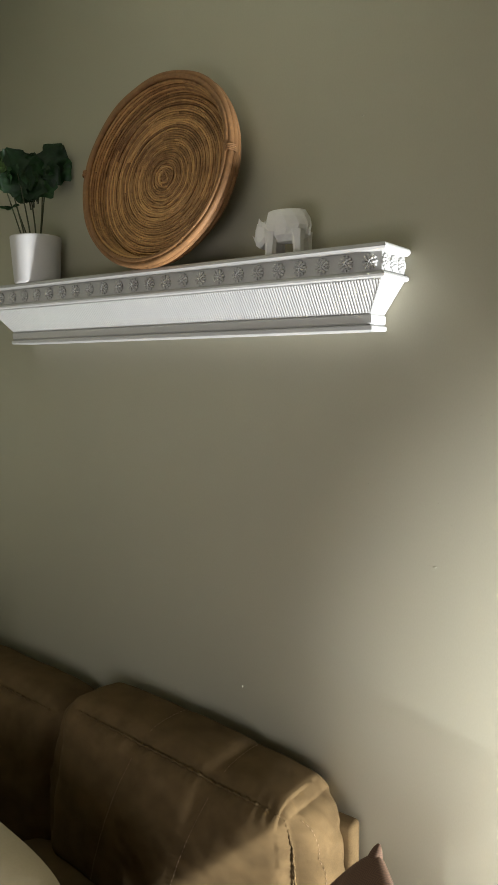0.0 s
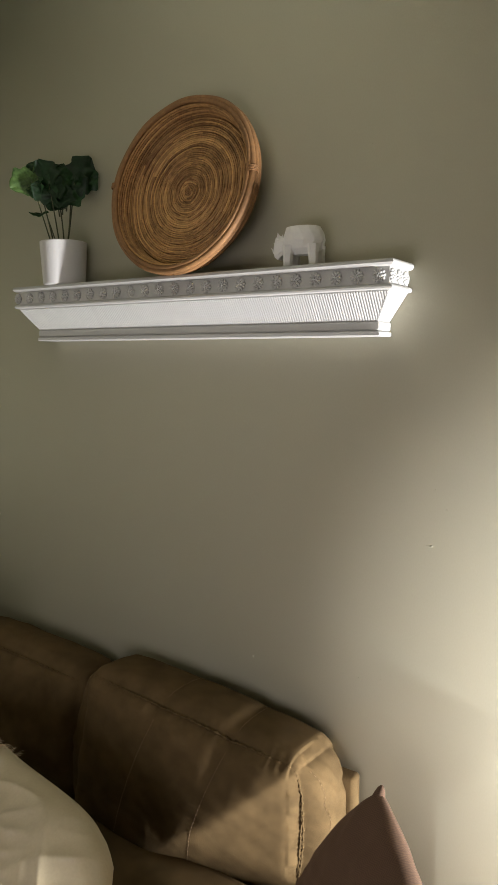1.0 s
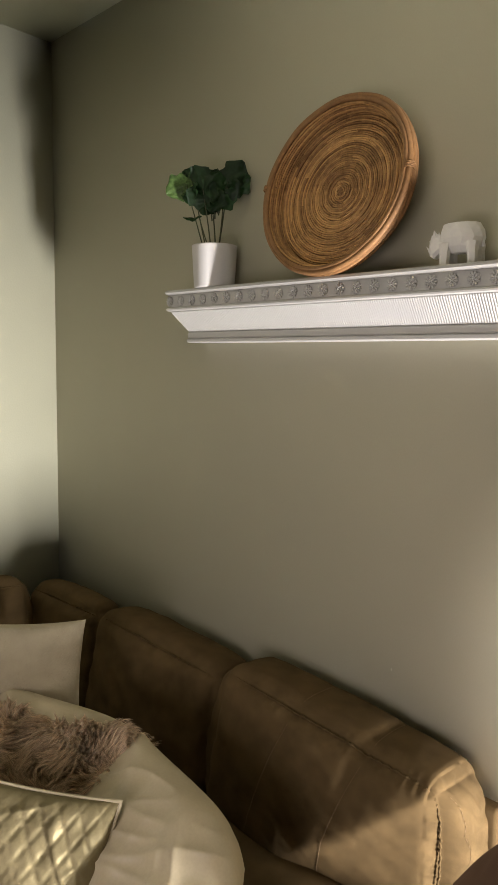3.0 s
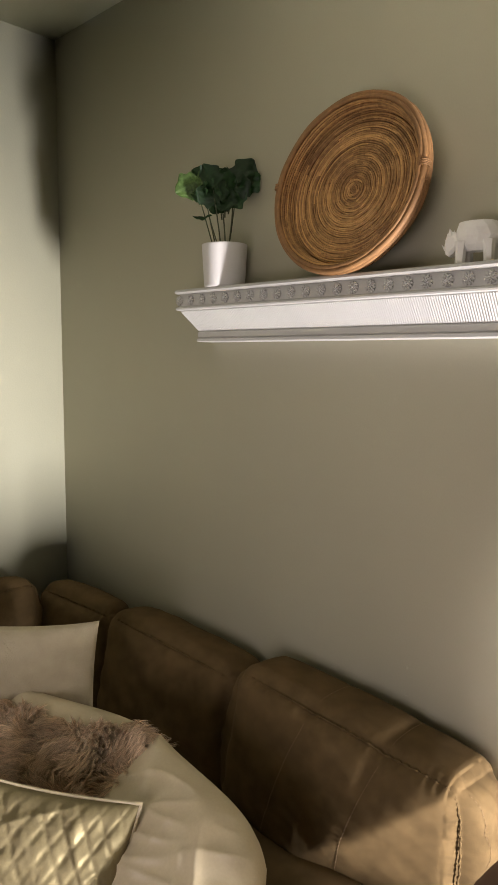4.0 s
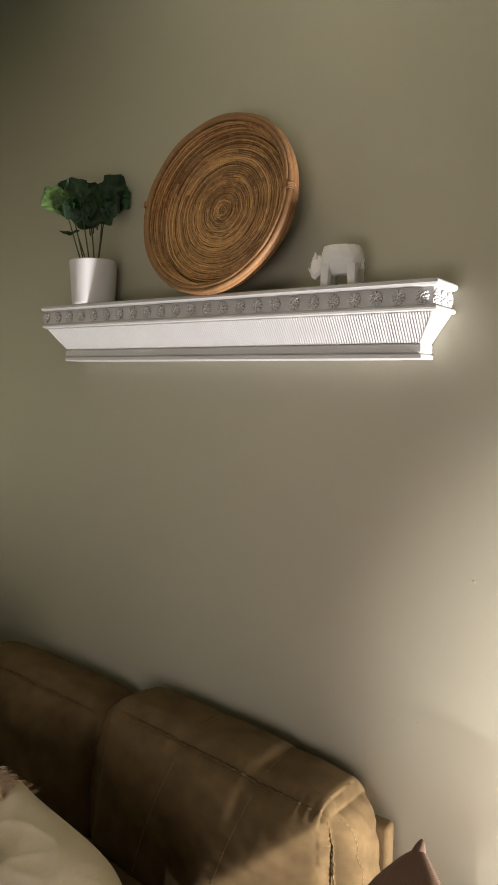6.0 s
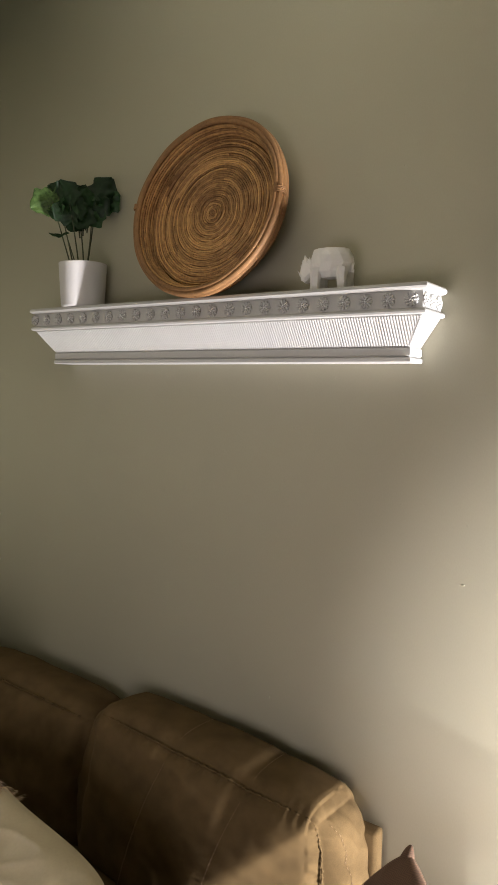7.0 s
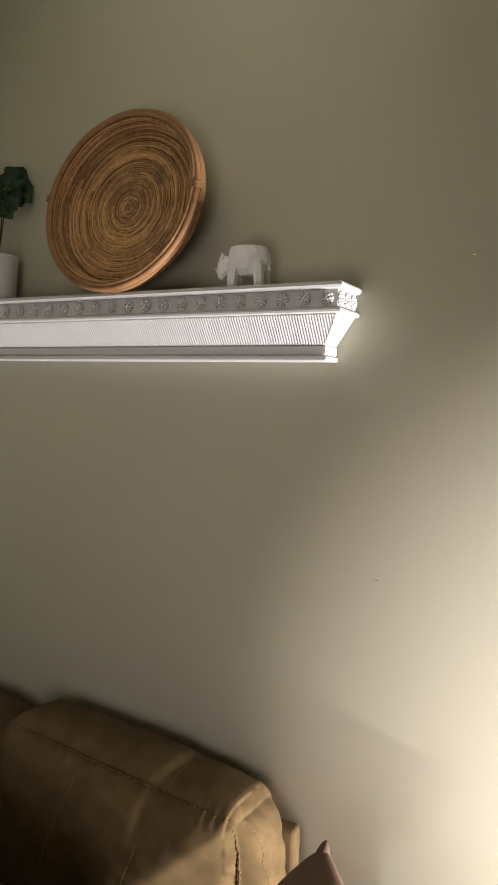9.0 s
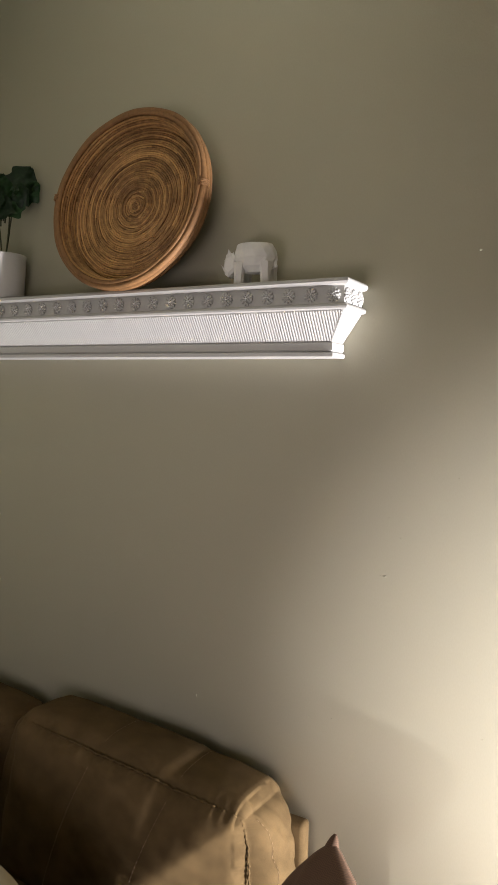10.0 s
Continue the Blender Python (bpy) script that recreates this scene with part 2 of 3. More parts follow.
def moulding(profile):
    """A profile of (depth, z) swept round the left end, the front and the right end, mitred."""
    bm = bmesh.new()
    cols = []
    for d, z in profile:
        e = DEPTH - d
        cols.append([bm.verts.new(c) for c in ((-LEN + e, -0.001, z), (-LEN + e, -d, z), (-e, -d, z), (-e, -0.001, z))])
    for a, b in zip(cols, cols[1:] + cols[:1]):
        for k in range(3):
            bm.faces.new((a[k], a[k + 1], b[k + 1], b[k]))
    for k in (0, 3):
        bm.faces.new([c[k] for c in cols])
    return bm


shelf = tagged(empty("wall_shelf", (-0.5, 0, LOW)), "white painted wooden moulding shelf with rosettes and fluting on the wall", "shelf")


def on_shelf(name, bm, mat, label="", smooth=False):
    ob = part(name, bm, mat, shelf, label, smooth)
    ob.matrix_parent_inverse = Matrix.Translation((0.5, 0, -LOW))
    return ob


on_shelf("top_board", moulding([(0.0, TOP - 0.013), (0.099, TOP - 0.013), (0.103, TOP - 0.011), (0.106, TOP - 0.007), (0.105, TOP - 0.003), (0.102, TOP), (0.0, TOP)]), M_SHELF)
on_shelf("rosette_band", moulding([(0.0, 1.6505), (0.0945, 1.6505), (0.0945, TOP - 0.0132), (0.0, TOP - 0.0132)]), M_SHELF)
on_shelf("bead_moulding", moulding([(0.0, 1.639), (0.099, 1.639), (0.1025, 1.641), (0.1035, 1.6445), (0.1015, 1.648), (0.097, 1.6503), (0.0, 1.6503)]), M_SHELF)
on_shelf("sloped_moulding", moulding([(0.0, 1.5845), (0.0585, 1.5845), (0.0945, 1.6388), (0.0, 1.6388)]), M_SHELF)
on_shelf("lower_rail", moulding([(0.0, 1.5665), (0.058, 1.5665), (0.0605, 1.569), (0.0605, 1.5815), (0.058, 1.5843), (0.0, 1.5843)]), M_SHELF)
on_shelf("lower_rail", moulding([(0.0, LOW), (0.060, LOW), (0.0625, 1.557), (0.0625, 1.563), (0.059, 1.5655), (0.056, 1.5664), (0.0, 1.5664)]), M_SHELF)

# fluted face: upright reeds on the slope
bm = bmesh.new()
nf, per = 186, 6
a0, a1 = Vector((0, -0.0590, 1.5852)), Vector((0, -0.0950, 1.6384))
out = Vector((0, -(a1.z - a0.z), -(a0.y - a1.y))).normalized()
rows = []
cuts = [0.0, 0.03] + [0.03 + 0.94 * k / 10 for k in range(1, 10)] + [0.97, 1.0]
wide = DEPTH - 0.0950 + 0.002
for s in cuts:
    e0 = (DEPTH - 0.0590) * (1 - s) + (DEPTH - 0.0950) * s + 0.002
    base = a0.lerp(a1, s)
    row = []
    for i in range(nf * per + 1):
        f = i / (nf * per)
        x = max(-LEN + e0, min(-e0, -LEN + wide + f * (LEN - 2 * wide)))
        h = 0.0013 * abs(math.sin(math.pi * f * nf)) ** 0.8 if 0 < s < 1 else -0.0004
        h *= 0.8 + 0.4 * noise.noise(Vector((f * 60, s * 0.6, 0)))
        row.append(bm.verts.new(base + out * (h + 0.0004) + Vector((x, 0, 0))))
    rows.append(row)
for a, b in zip(rows, rows[1:]):
    for i in range(nf * per):
        bm.faces.new((a[i], a[i + 1], b[i + 1], b[i]))
bmesh.ops.remove_doubles(bm, verts=bm.verts, dist=1e-6)
on_shelf("fluted_face", bm, M_SHELF, "closely fluted white face")


def rosette_mesh():
    bm = bmesh.new()

    def petal(r, ang, size, lift):
        res = bmesh.ops.create_uvsphere(bm, u_segments=8, v_segments=5, radius=1)
        ca, sa = math.cos(ang), math.sin(ang)
        for v in res["verts"]:
            q = v.co.copy()
            q = Vector((q.x * size * 0.75, q.y * 0.0030 - lift * 1.35, q.z * size * 0.95))
            q.y += 0.0015 * (q.x / size) ** 2
            q.z += r
            v.co = Vector((q.x * ca + q.z * sa, q.y, -q.x * sa + q.z * ca))

    res = bmesh.ops.create_uvsphere(bm, u_segments=16, v_segments=6, radius=1)
    for v in res["verts"]:
        v.co = Vector((v.co.x * 0.0116, v.co.y * 0.0042, v.co.z * 0.0116))
    for k in range(11):
        petal(0.0100, k * math.pi / 5.5, 0.0044, 0.0018)
    for k in range(7):
        petal(0.0066, k * 2 * math.pi / 7 + 0.4, 0.0036, 0.0032)
    for k in range(4):
        petal(0.0031, k * math.pi / 2 + 0.2, 0.0022, 0.0040)
    petal(0, 0, 0.0019, 0.0046)
    bmesh.ops.recalc_face_normals(bm, faces=bm.faces)
    me = bpy.data.meshes.new("rosette")
    bm.to_mesh(me)
    bm.free()
    me.materials.append(M_SHELF)
    me.polygons.foreach_set("use_smooth", [True] * len(me.polygons))
    return me


ROSE = rosette_mesh()


def rosette(m):
    ob = new("rosette", ROSE)
    ob.parent = shelf
    ob.matrix_parent_inverse = Matrix.Translation((0.5, 0, -LOW))
    ob.matrix_basis = m


for k in range(24):
    rosette(pose(-0.032 - 0.0447 * k, -0.0943, 1.6658, 0, random.uniform(-30, 30), 0))
for y in (-0.018, -0.050, -0.082):
    rosette(pose(-0.0117, y, 1.6658, 0, random.uniform(-30, 30), 90))
    rosette(pose(-LEN + 0.0117, y, 1.6658, 0, random.uniform(-30, 30), -90))


# ---- woven tray ----
def tray():
    lean = 11.5
    thing = tagged(empty("woven_tray"), "round coiled rattan tray leaning against the wall", "tray")
    thing.matrix_basis = pose(-0.518, -0.076, 1.891, -lean) @ Matrix.Scale(0.961, 4)
    rng = random.Random(4)

    def ring(bm, r, y, thick, flat=1.0, wob=0.0012):
        cuts = rng.randint(2, 4)
        start = rng.uniform(0, 6.28)
        spans = [rng.uniform(0.6, 1.4) for _ in range(cuts)]
        tot = sum(spans)
        a = start
        ph = rng.uniform(0, 99)
        for sp in spans:
            b = a + sp / tot * 2 * math.pi
            n = max(6, int((b - a) * (10 + 260 * r)))
            pts = []
            for i in range(n + 1):
                t = a + (b - a) * (i / n) * 1.004
                rr = r + wob * noise.noise(Vector((math.cos(t) * 2.3 + ph, math.sin(t) * 2.3, ph))) * 1.6
                yy = y + wob * 0.8 * noise.noise(Vector((math.cos(t) * 3 + ph, math.sin(t) * 3, 7)))
                pts.append(Vector((rr * math.cos(t), yy, rr * math.sin(t))))
            add_tube(bm, pts, thick * rng.uniform(0.85, 1.12), 6, False, Vector((0, 1, 0)), flat)
            a = b

    def coil(r, y, thick):
        bm = bmesh.new()
        ring(bm, r, y, thick)
        part("rattan_coil", bm, M_RATTAN, thing)

    nb = 36
    for i in range(nb):
        f = i / (nb - 1)
        coil(0.003 + f * 0.171, 0.031 - 0.003 * f ** 3 + rng.uniform(-0.0012, 0.0012), rng.uniform(0.0023, 0.0029))
    # steep inner wall
    ns = 7
    for i in range(ns):
        f = i / (ns - 1)
        coil(0.180 + 0.009 * f, 0.027 - 0.034 * f, 0.0034)
    # broad split canes of the rim and the outer wall
    for r, y, th, fl in ((0.1955, -0.0125, 0.0064, 0.9), (0.2030, -0.0070, 0.0062, 1.2), (0.2040, 0.0040, 0.0058, 1.2), (0.2020, 0.0155, 0.0058, 1.2), (0.1960, 0.0255, 0.0058, 1.0)):
        bm = bmesh.new()
        ring(bm, r, y, th, fl, 0.0014)
        part("rim", bm, M_CANE, thing, "broad split cane rim")
    seal = bmesh.new()
    pts = [Vector((0.185 * math.cos(k * math.pi / 24), 0.0325, 0.185 * math.sin(k * math.pi / 24))) for k in range(48)]
    seal.faces.new([seal.verts.new(p) for p in pts])
    part("backing", seal, M_CANE, thing)
    for ang in (174, 2):
        a = radians(ang)
        bm = bmesh.new()
        for k in range(4):
            aa = a + (k - 1.5) * 0.017
            c = Vector((0.2035 * math.cos(aa), -0.006, 0.2035 * math.sin(aa)))
            rr = Vector((math.cos(aa), 0, math.sin(aa)))
            loop = [c + 0.0095 * math.cos(q * math.pi / 6) * rr + Vector((0, 0.0130 * math.sin(q * math.pi / 6), 0)) for q in range(12)]
            add_tube(bm, loop, 0.0018, 5, True, rr.cross(Vector((0, 1, 0))))
        part("binding", bm, M_CANE, thing, "cane binding round the rim joint")
    return thing


tray()


# ---- potted plant ----
def potted_plant():
    thing = tagged(empty("potted_plant", (-0.920, -0.060, TOP)), "leafy green plant in a plain white ceramic pot", "plant")
    h = 0.110
    part("pot", lathe([(0.0, 0.0), (0.049, 0.0), (0.052, 0.0015), (0.0535, 0.006), (0.0595, h - 0.004), (0.0595, h - 0.001), (0.0582, h), (0.0565, h - 0.001), (0.0555, h - 0.015), (0.0, h - 0.015)], 64), M_CERAMIC, thing, "smooth white ceramic pot")
    bm = lathe([(0.0, h - 0.009), (0.02, h - 0.008), (0.04, h - 0.011), (0.0556, h - 0.013)], 24)
    for v in bm.verts:
        v.co.z += 0.003 * noise.noise(v.co * 90)
    part("soil", bm, M_SOIL, thing)
    rng = random.Random(11)
    right = Vector((0.80, 0.60, 0))
    toward = Vector((0.60, -0.80, 0))
    # offset across the view, height over the rim, toward the viewer, length, spin, pitch, variegated
    leaves = [(-0.112, 0.155, 0.01, 0.060, 118, 35, 1), (-0.088, 0.172, 0.012, 0.056, 70, 30, 1), (-0.066, 0.182, 0.015, 0.060, 55, 25, 0), (-0.040, 0.172, 0.035, 0.062, 25, 5, 0),
              (-0.070, 0.142, 0.02, 0.058, 95, 20, 0), (-0.005, 0.176, 0.01, 0.056, -10, 40, 0), (0.012, 0.156, 0.03, 0.060, -15, 10, 0),
              (0.040, 0.178, 0.0, 0.058, -30, 25, 0), (0.064, 0.190, 0.012, 0.066, -35, 5, 0), (0.078, 0.165, 0.004, 0.058, -60, 5, 0), (-0.020, 0.135, 0.035, 0.060, 30, -10, 0),
              (0.036, 0.128, 0.015, 0.060, -50, 5, 0), (0.008, 0.112, 0.03, 0.054, 170, 0, 0), (-0.066, 0.074, 0.01, 0.042, 95, 80, 0), (-0.046, 0.128, 0.03, 0.054, 70, 0, 0),
              (-0.030, 0.188, -0.005, 0.050, 20, 30, 0), (0.020, 0.140, -0.01, 0.060, -5, 30, 0), (-0.018, 0.104, 0.02, 0.048, 150, 10, 0), (0.055, 0.148, 0.02, 0.056, -70, -10, 0)]
    for off, up, fwd, size, spin, pitch, light in leaves:
        p = right * (off * 0.86 - 0.002) + toward * fwd + Vector((0, 0, h + up * 0.95))
        p.y = min(p.y, 0.036)
        near = light or size in (0.062, 0.056, 0.066, 0.042)
        foot = Vector((0.30 * p.x + rng.uniform(-0.01, 0.01), 0.25 * p.y, h - 0.012)) if near else Vector((0.35 * p.x, 0.35 * p.y, h + 0.6 * up))
        mid = foot.lerp(p, 0.55) + Vector((-0.1 * p.x, -0.1 * p.y, 0.012))
        # the leaf: a lobed heart, folded on its midrib
        bm = bmesh.new()
        nu, nv = 12, 6
        grid = []
        for i in range(nu + 1):
            s = i / nu
            half = size * 0.56 * (math.sin(math.pi * min(1, s * 0.9 + 0.08)) ** 0.75) * (1.0 if s > 0.15 else 0.55 + 3 * s)
            half *= 1 + 0.16 * math.sin(s * 15 + off * 60)
            line = []
            for j in range(-nv, nv + 1):
                q = j / nv
                x = q * half
                z = s * size - 0.20 * size * abs(q) * (1 - s) ** 2
                y = 0.20 * abs(x) - 0.9 * (s - 0.4) ** 2 * size * 0.35 + 0.12 * size * noise.noise(Vector((q * 2.2, s * 3, off * 40)))
                line.append(bm.verts.new((x, y, z)))
            grid.append(line)
        for a, b in zip(grid, grid[1:]):
            for k in range(2 * nv):
                bm.faces.new((a[k], a[k + 1], b[k + 1], b[k]))
        ob = part("leaf", bm, M_LEAF2 if light else M_LEAF, thing, "pale variegated leaf" if light else "")
        face = Matrix((right, -toward, Vector((0, 0, 1)))).transposed().to_4x4()
        if pitch == 80:
            m = face @ pose(0, 0, 0, 0, -spin, 0) @ pose(0, 0, 0, 0, 0, 70)
        else:
            m = face @ pose(0, 0, 0, -pitch + rng.uniform(-8, 8), -spin, rng.uniform(-25, 25))
        tip_dir = (m @ Vector((0, 0, 1))).normalized()
        m.translation = p - tip_dir * size * 0.45
        ob.matrix_basis = m
        bm = bmesh.new()
        end = m.translation
        pts = [(1 - t) ** 2 * foot + 2 * t * (1 - t) * mid + t * t * end for t in [k / 10 for k in range(11)]]
        add_tube(bm, pts, lambda f: 0.0019 - 0.0006 * f, 6)
        part("stem", bm, M_STEM, thing)
    return thing


potted_plant()


# ---- rhino planter: faceted, one mesh ----
def rhino():
    bm = bmesh.new()

    def loft(sections):
        rings = [[bm.verts.new(p) for p in s] for s in sections]
        for a, b in zip(rings, rings[1:]):
            for k in range(len(a)):
                bm.faces.new((a[k], a[(k + 1) % len(a)], b[(k + 1) % len(b)], b[k]))
        bm.faces.new(rings[0])
        bm.faces.new(rings[-1])

    def octagon(x, z, hw, hh, top=None, skew=0.0):
        pts = []
        for k in range(8):
            a = math.pi / 8 + k * math.pi / 4
            zz = z + hh * 1.08 * math.sin(a)
            if top is not None:
                zz = min(zz, top)
            pts.append(Vector((x + skew * math.sin(a), hw * 1.08 * math.cos(a), zz)))
        return pts

    # bowl-shaped body with an open, hollow top
    def oval(z, rx, ry, cx, turn):
        return [Vector((cx + rx * math.cos(turn + k * math.pi / 6), ry * math.sin(turn + k * math.pi / 6), z)) for k in range(12)]

    loft([oval(0.030, 0.030, 0.020, 0.004, 0.0), oval(0.042, 0.050, 0.034, 0.003, 0.13), oval(0.060, 0.0585, 0.041, 0.002, 0.26), oval(0.076, 0.056, 0.040, 0.001, 0.13),
          oval(0.0895, 0.049, 0.034, -0.001, 0.0), oval(0.0915, 0.047, 0.032, -0.001, 0.0), oval(0.0905, 0.043, 0.028, -0.001, 0.0), oval(0.070, 0.038, 0.024, -0.001, 0.0)])
    # blocky head, held low
    side = [(-0.046, 0.066), (-0.064, 0.075), (-0.076, 0.071), (-0.081, 0.056), (-0.083, 0.041), (-0.079, 0.027), (-0.069, 0.021), (-0.057, 0.030), (-0.044, 0.040)]
    cx, cz = sum(q[0] for q in side) / len(side), sum(q[1] for q in side) / len(side)
    loft([[Vector((cx + f * (x - cx), y, cz + f * (z - cz))) for x, z in side] for y, f in ((-0.018, 0.62), (-0.012, 1.0), (0.012, 1.0), (0.018, 0.62))])
    for tip, base, r in ((Vector((-0.096, 0, 0.051)), Vector((-0.081, 0, 0.036)), 0.0065), (Vector((-0.088, 0, 0.062)), Vector((-0.079, 0, 0.052)), 0.0045),
                         (Vector((-0.069, -0.015, 0.082)), Vector((-0.065, -0.011, 0.066)), 0.0095), (Vector((-0.069, 0.015, 0.082)), Vector((-0.065, 0.011, 0.066)), 0.0095)):
        ring = [bm.verts.new(base + Vector((r * math.cos(k * math.pi / 2.5), r * math.sin(k * math.pi / 2.5), 0))) for k in range(5)]
        top = bm.verts.new(tip)
        for k in range(5):
            bm.faces.new((ring[k], ring[(k + 1) % 5], top))
        bm.faces.new(ring)
    for x, y, lean in ((-0.034, -0.020, -0.003), (-0.034, 0.020, 0.004), (0.036, -0.021, 0.002), (0.036, 0.021, 0.006)):
        secs = []
        for z, r in ((0.0, 0.0135), (0.010, 0.0125), (0.030, 0.0135), (0.050, 0.0175)):
            secs.append([Vector((x + lean * (1 - z / 0.05) + r * math.cos(0.3 + k * math.pi / 3), y + r * math.sin(0.3 + k * math.pi / 3), z)) for k in range(6)])
        loft(secs)
    # tail
    loft([[Vector((0.056 + dx, dy, z)) for dx, dy in ((0, -0.003), (0.004, 0), (0, 0.003), (-0.004, 0))] for z in (0.040, 0.070)])
    ob = tagged(part("animal_planter", bm, M_RHINO, smooth=False), "white faceted ceramic rhinoceros planter standing on the shelf", "planter")
    ob.matrix_basis = pose(-0.219, -0.050, TOP, 0, 0, 8) @ Matrix.Diagonal((0.76, 0.84, 0.90, 1.0))


rhino()


# ---- sofa ----
def cushion_surface(w, d, h, rnd, bulge, seed, grooves=(), ends=0.9, n=(60, 18, 36), turned=False):
    """A boxed cushion standing on z = 0: rounded box with bulging faces, soft folds, puckered welts and grooves across at given x.
    turned: the lower outer part of its front is drawn back along a slanting fold."""
    bm = bmesh.new()
    verts = {}

    def place(u, v, s):
        p = Vector((u * w / 2, v * d / 2, s * h / 2))
        r = rnd
        inner = Vector((max(-w / 2 + r, min(w / 2 - r, p.x)), max(-d / 2 + r, min(d / 2 - r, p.y)), max(-h / 2 + r, min(h / 2 - r, p.z))))
        off = p - inner
        if off.length > 1e-9:
            p = inner + off.normalized() * min(r, max(abs(off.x), abs(off.y), abs(off.z)))
        cu, cv, cs = 1 - u * u, 1 - v * v, 1 - s * s
        p.y += bulge * v * cu ** 0.6 * cs ** 0.7
        p.x += bulge * ends * u * cv ** 0.6 * cs ** 1.25
        p.z += bulge * 0.7 * s * cu ** 0.5 * cv ** 0.5
        q = Vector((p.x * 7 + seed, p.y * 7, p.z * 7))
        k = 0.006 * noise.noise(q) + 0.003 * noise.noise(q * 2.7) + 0.0012 * noise.noise(q * 7.0)
        edge = max(0.0, abs(u) - 0.75) * 4
        k += (0.004 if ends > 1 else 0.003) * edge * noise.noise(Vector((seed, p.y * 20 + p.z * 14, p.z * 40)))
        k += 0.004 * noise.noise(Vector((p.x * 9 + p.z * 12, seed, p.z * 22)))
        fold = (0.55 - 0.45 * v) * (0.12 + 0.88 * max(0.0, min(1.0, (s - 0.3) / 0.6)))
        g = 0.0
        for gx, wt in grooves:
            t = p.x - gx - 0.09 * (p.z / h)
            g += wt * fold * (-0.010 * math.exp(-(t / 0.018) ** 2) - 0.006 * math.exp(-((t - 0.03) / 0.04) ** 2))
            # little pleats running into the groove
            k += wt * 0.0022 * math.exp(-(t / 0.035) ** 2) * noise.noise(Vector((seed + t * 10, p.y * 55, p.z * 55)))
        # slanting drag wrinkles
        k += 0.0034 * noise.noise(Vector((p.x * 16 + p.z * 26, seed + p.y * 8, p.z * 9 - p.x * 5)))
        k *= 1 - 0.45 * max(0.0, s) ** 4
        if turned and u > 0.9:
            k += 0.006 * noise.noise(Vector((seed, p.y * 26 + p.z * 9, p.z * 17 - p.y * 8))) + 0.003 * noise.noise(Vector((seed + 5, p.y * 60, p.z * 45)))
        elif turned:
            k *= 0.6 - 0.2 * max(0.0, min(1.0, 4 * u)) * (v < 0)
        # puckered welt along the front top edge, the front end edge and the rear top edge
        for dist, along in ((math.hypot((v + 0.93) * d / 2, (s - 0.93) * h / 2), p.x), (math.hypot((u - 0.95) * w / 2, (v + 0.93) * d / 2), p.z), (math.hypot((v - 0.93) * d / 2, (s - 0.93) * h / 2), p.x)):
            if dist < 0.06:
                ph = along * 285 + 2.2 * noise.noise(Vector((along * 30, seed, 1)))
                k += (0.0016 * math.sin(ph) * math.exp(-(dist / 0.014) ** 2) - 0.0015 * math.exp(-(dist / 0.006) ** 2)) * (1.0 if u < 0.86 or s < 0.8 else 0.3)
        nrm = Vector((u ** 5, v ** 5, s ** 5))
        nrm = nrm.normalized() if nrm.length > 1e-6 else Vector((0, 0, 1))
        p += nrm * (k + g)
        p.z += h / 2
        if turned:
            away = ((p.x - 0.300) - (p.z - 0.365)) / math.sqrt(2)
            soft = 0.006 + 0.05 * max(0.0, 0.30 - p.x) * 0.5
            away = 0.5 * (away + math.sqrt(away * away + soft * soft))
            front = max(0.0, min(1.0, (0.75 - v) / 1.3))
            p.y += front * (0.18 * away + 0.046 * (1 - math.exp(-away / 0.09)))
        return p

    def face(f, a, b):
        g = [[None] * (b + 1) for _ in range(a + 1)]
        for i in range(a + 1):
            for j in range(b + 1):
                c = f(-math.cos(math.pi * i / a) * 0.35 + (2 * i / a - 1) * 0.65, -math.cos(math.pi * j / b) * 0.35 + (2 * j / b - 1) * 0.65)
                key = tuple(round(x, 5) for x in c)
                if key not in verts:
                    verts[key] = bm.verts.new(place(*c))
                g[i][j] = verts[key]
        for i in range(a):
            for j in range(b):
                try:
                    bm.faces.new((g[i][j], g[i + 1][j], g[i + 1][j + 1], g[i][j + 1]))
                except ValueError:
                    pass

    nx, ny, nz = n
    for s in (-1, 1):
        face(lambda a, b: (a, s, b), nx, nz)
        face(lambda a, b: (a, b, s), nx, ny)
        face(lambda a, b: (s, a, b), ny, nz)
    return bm, place


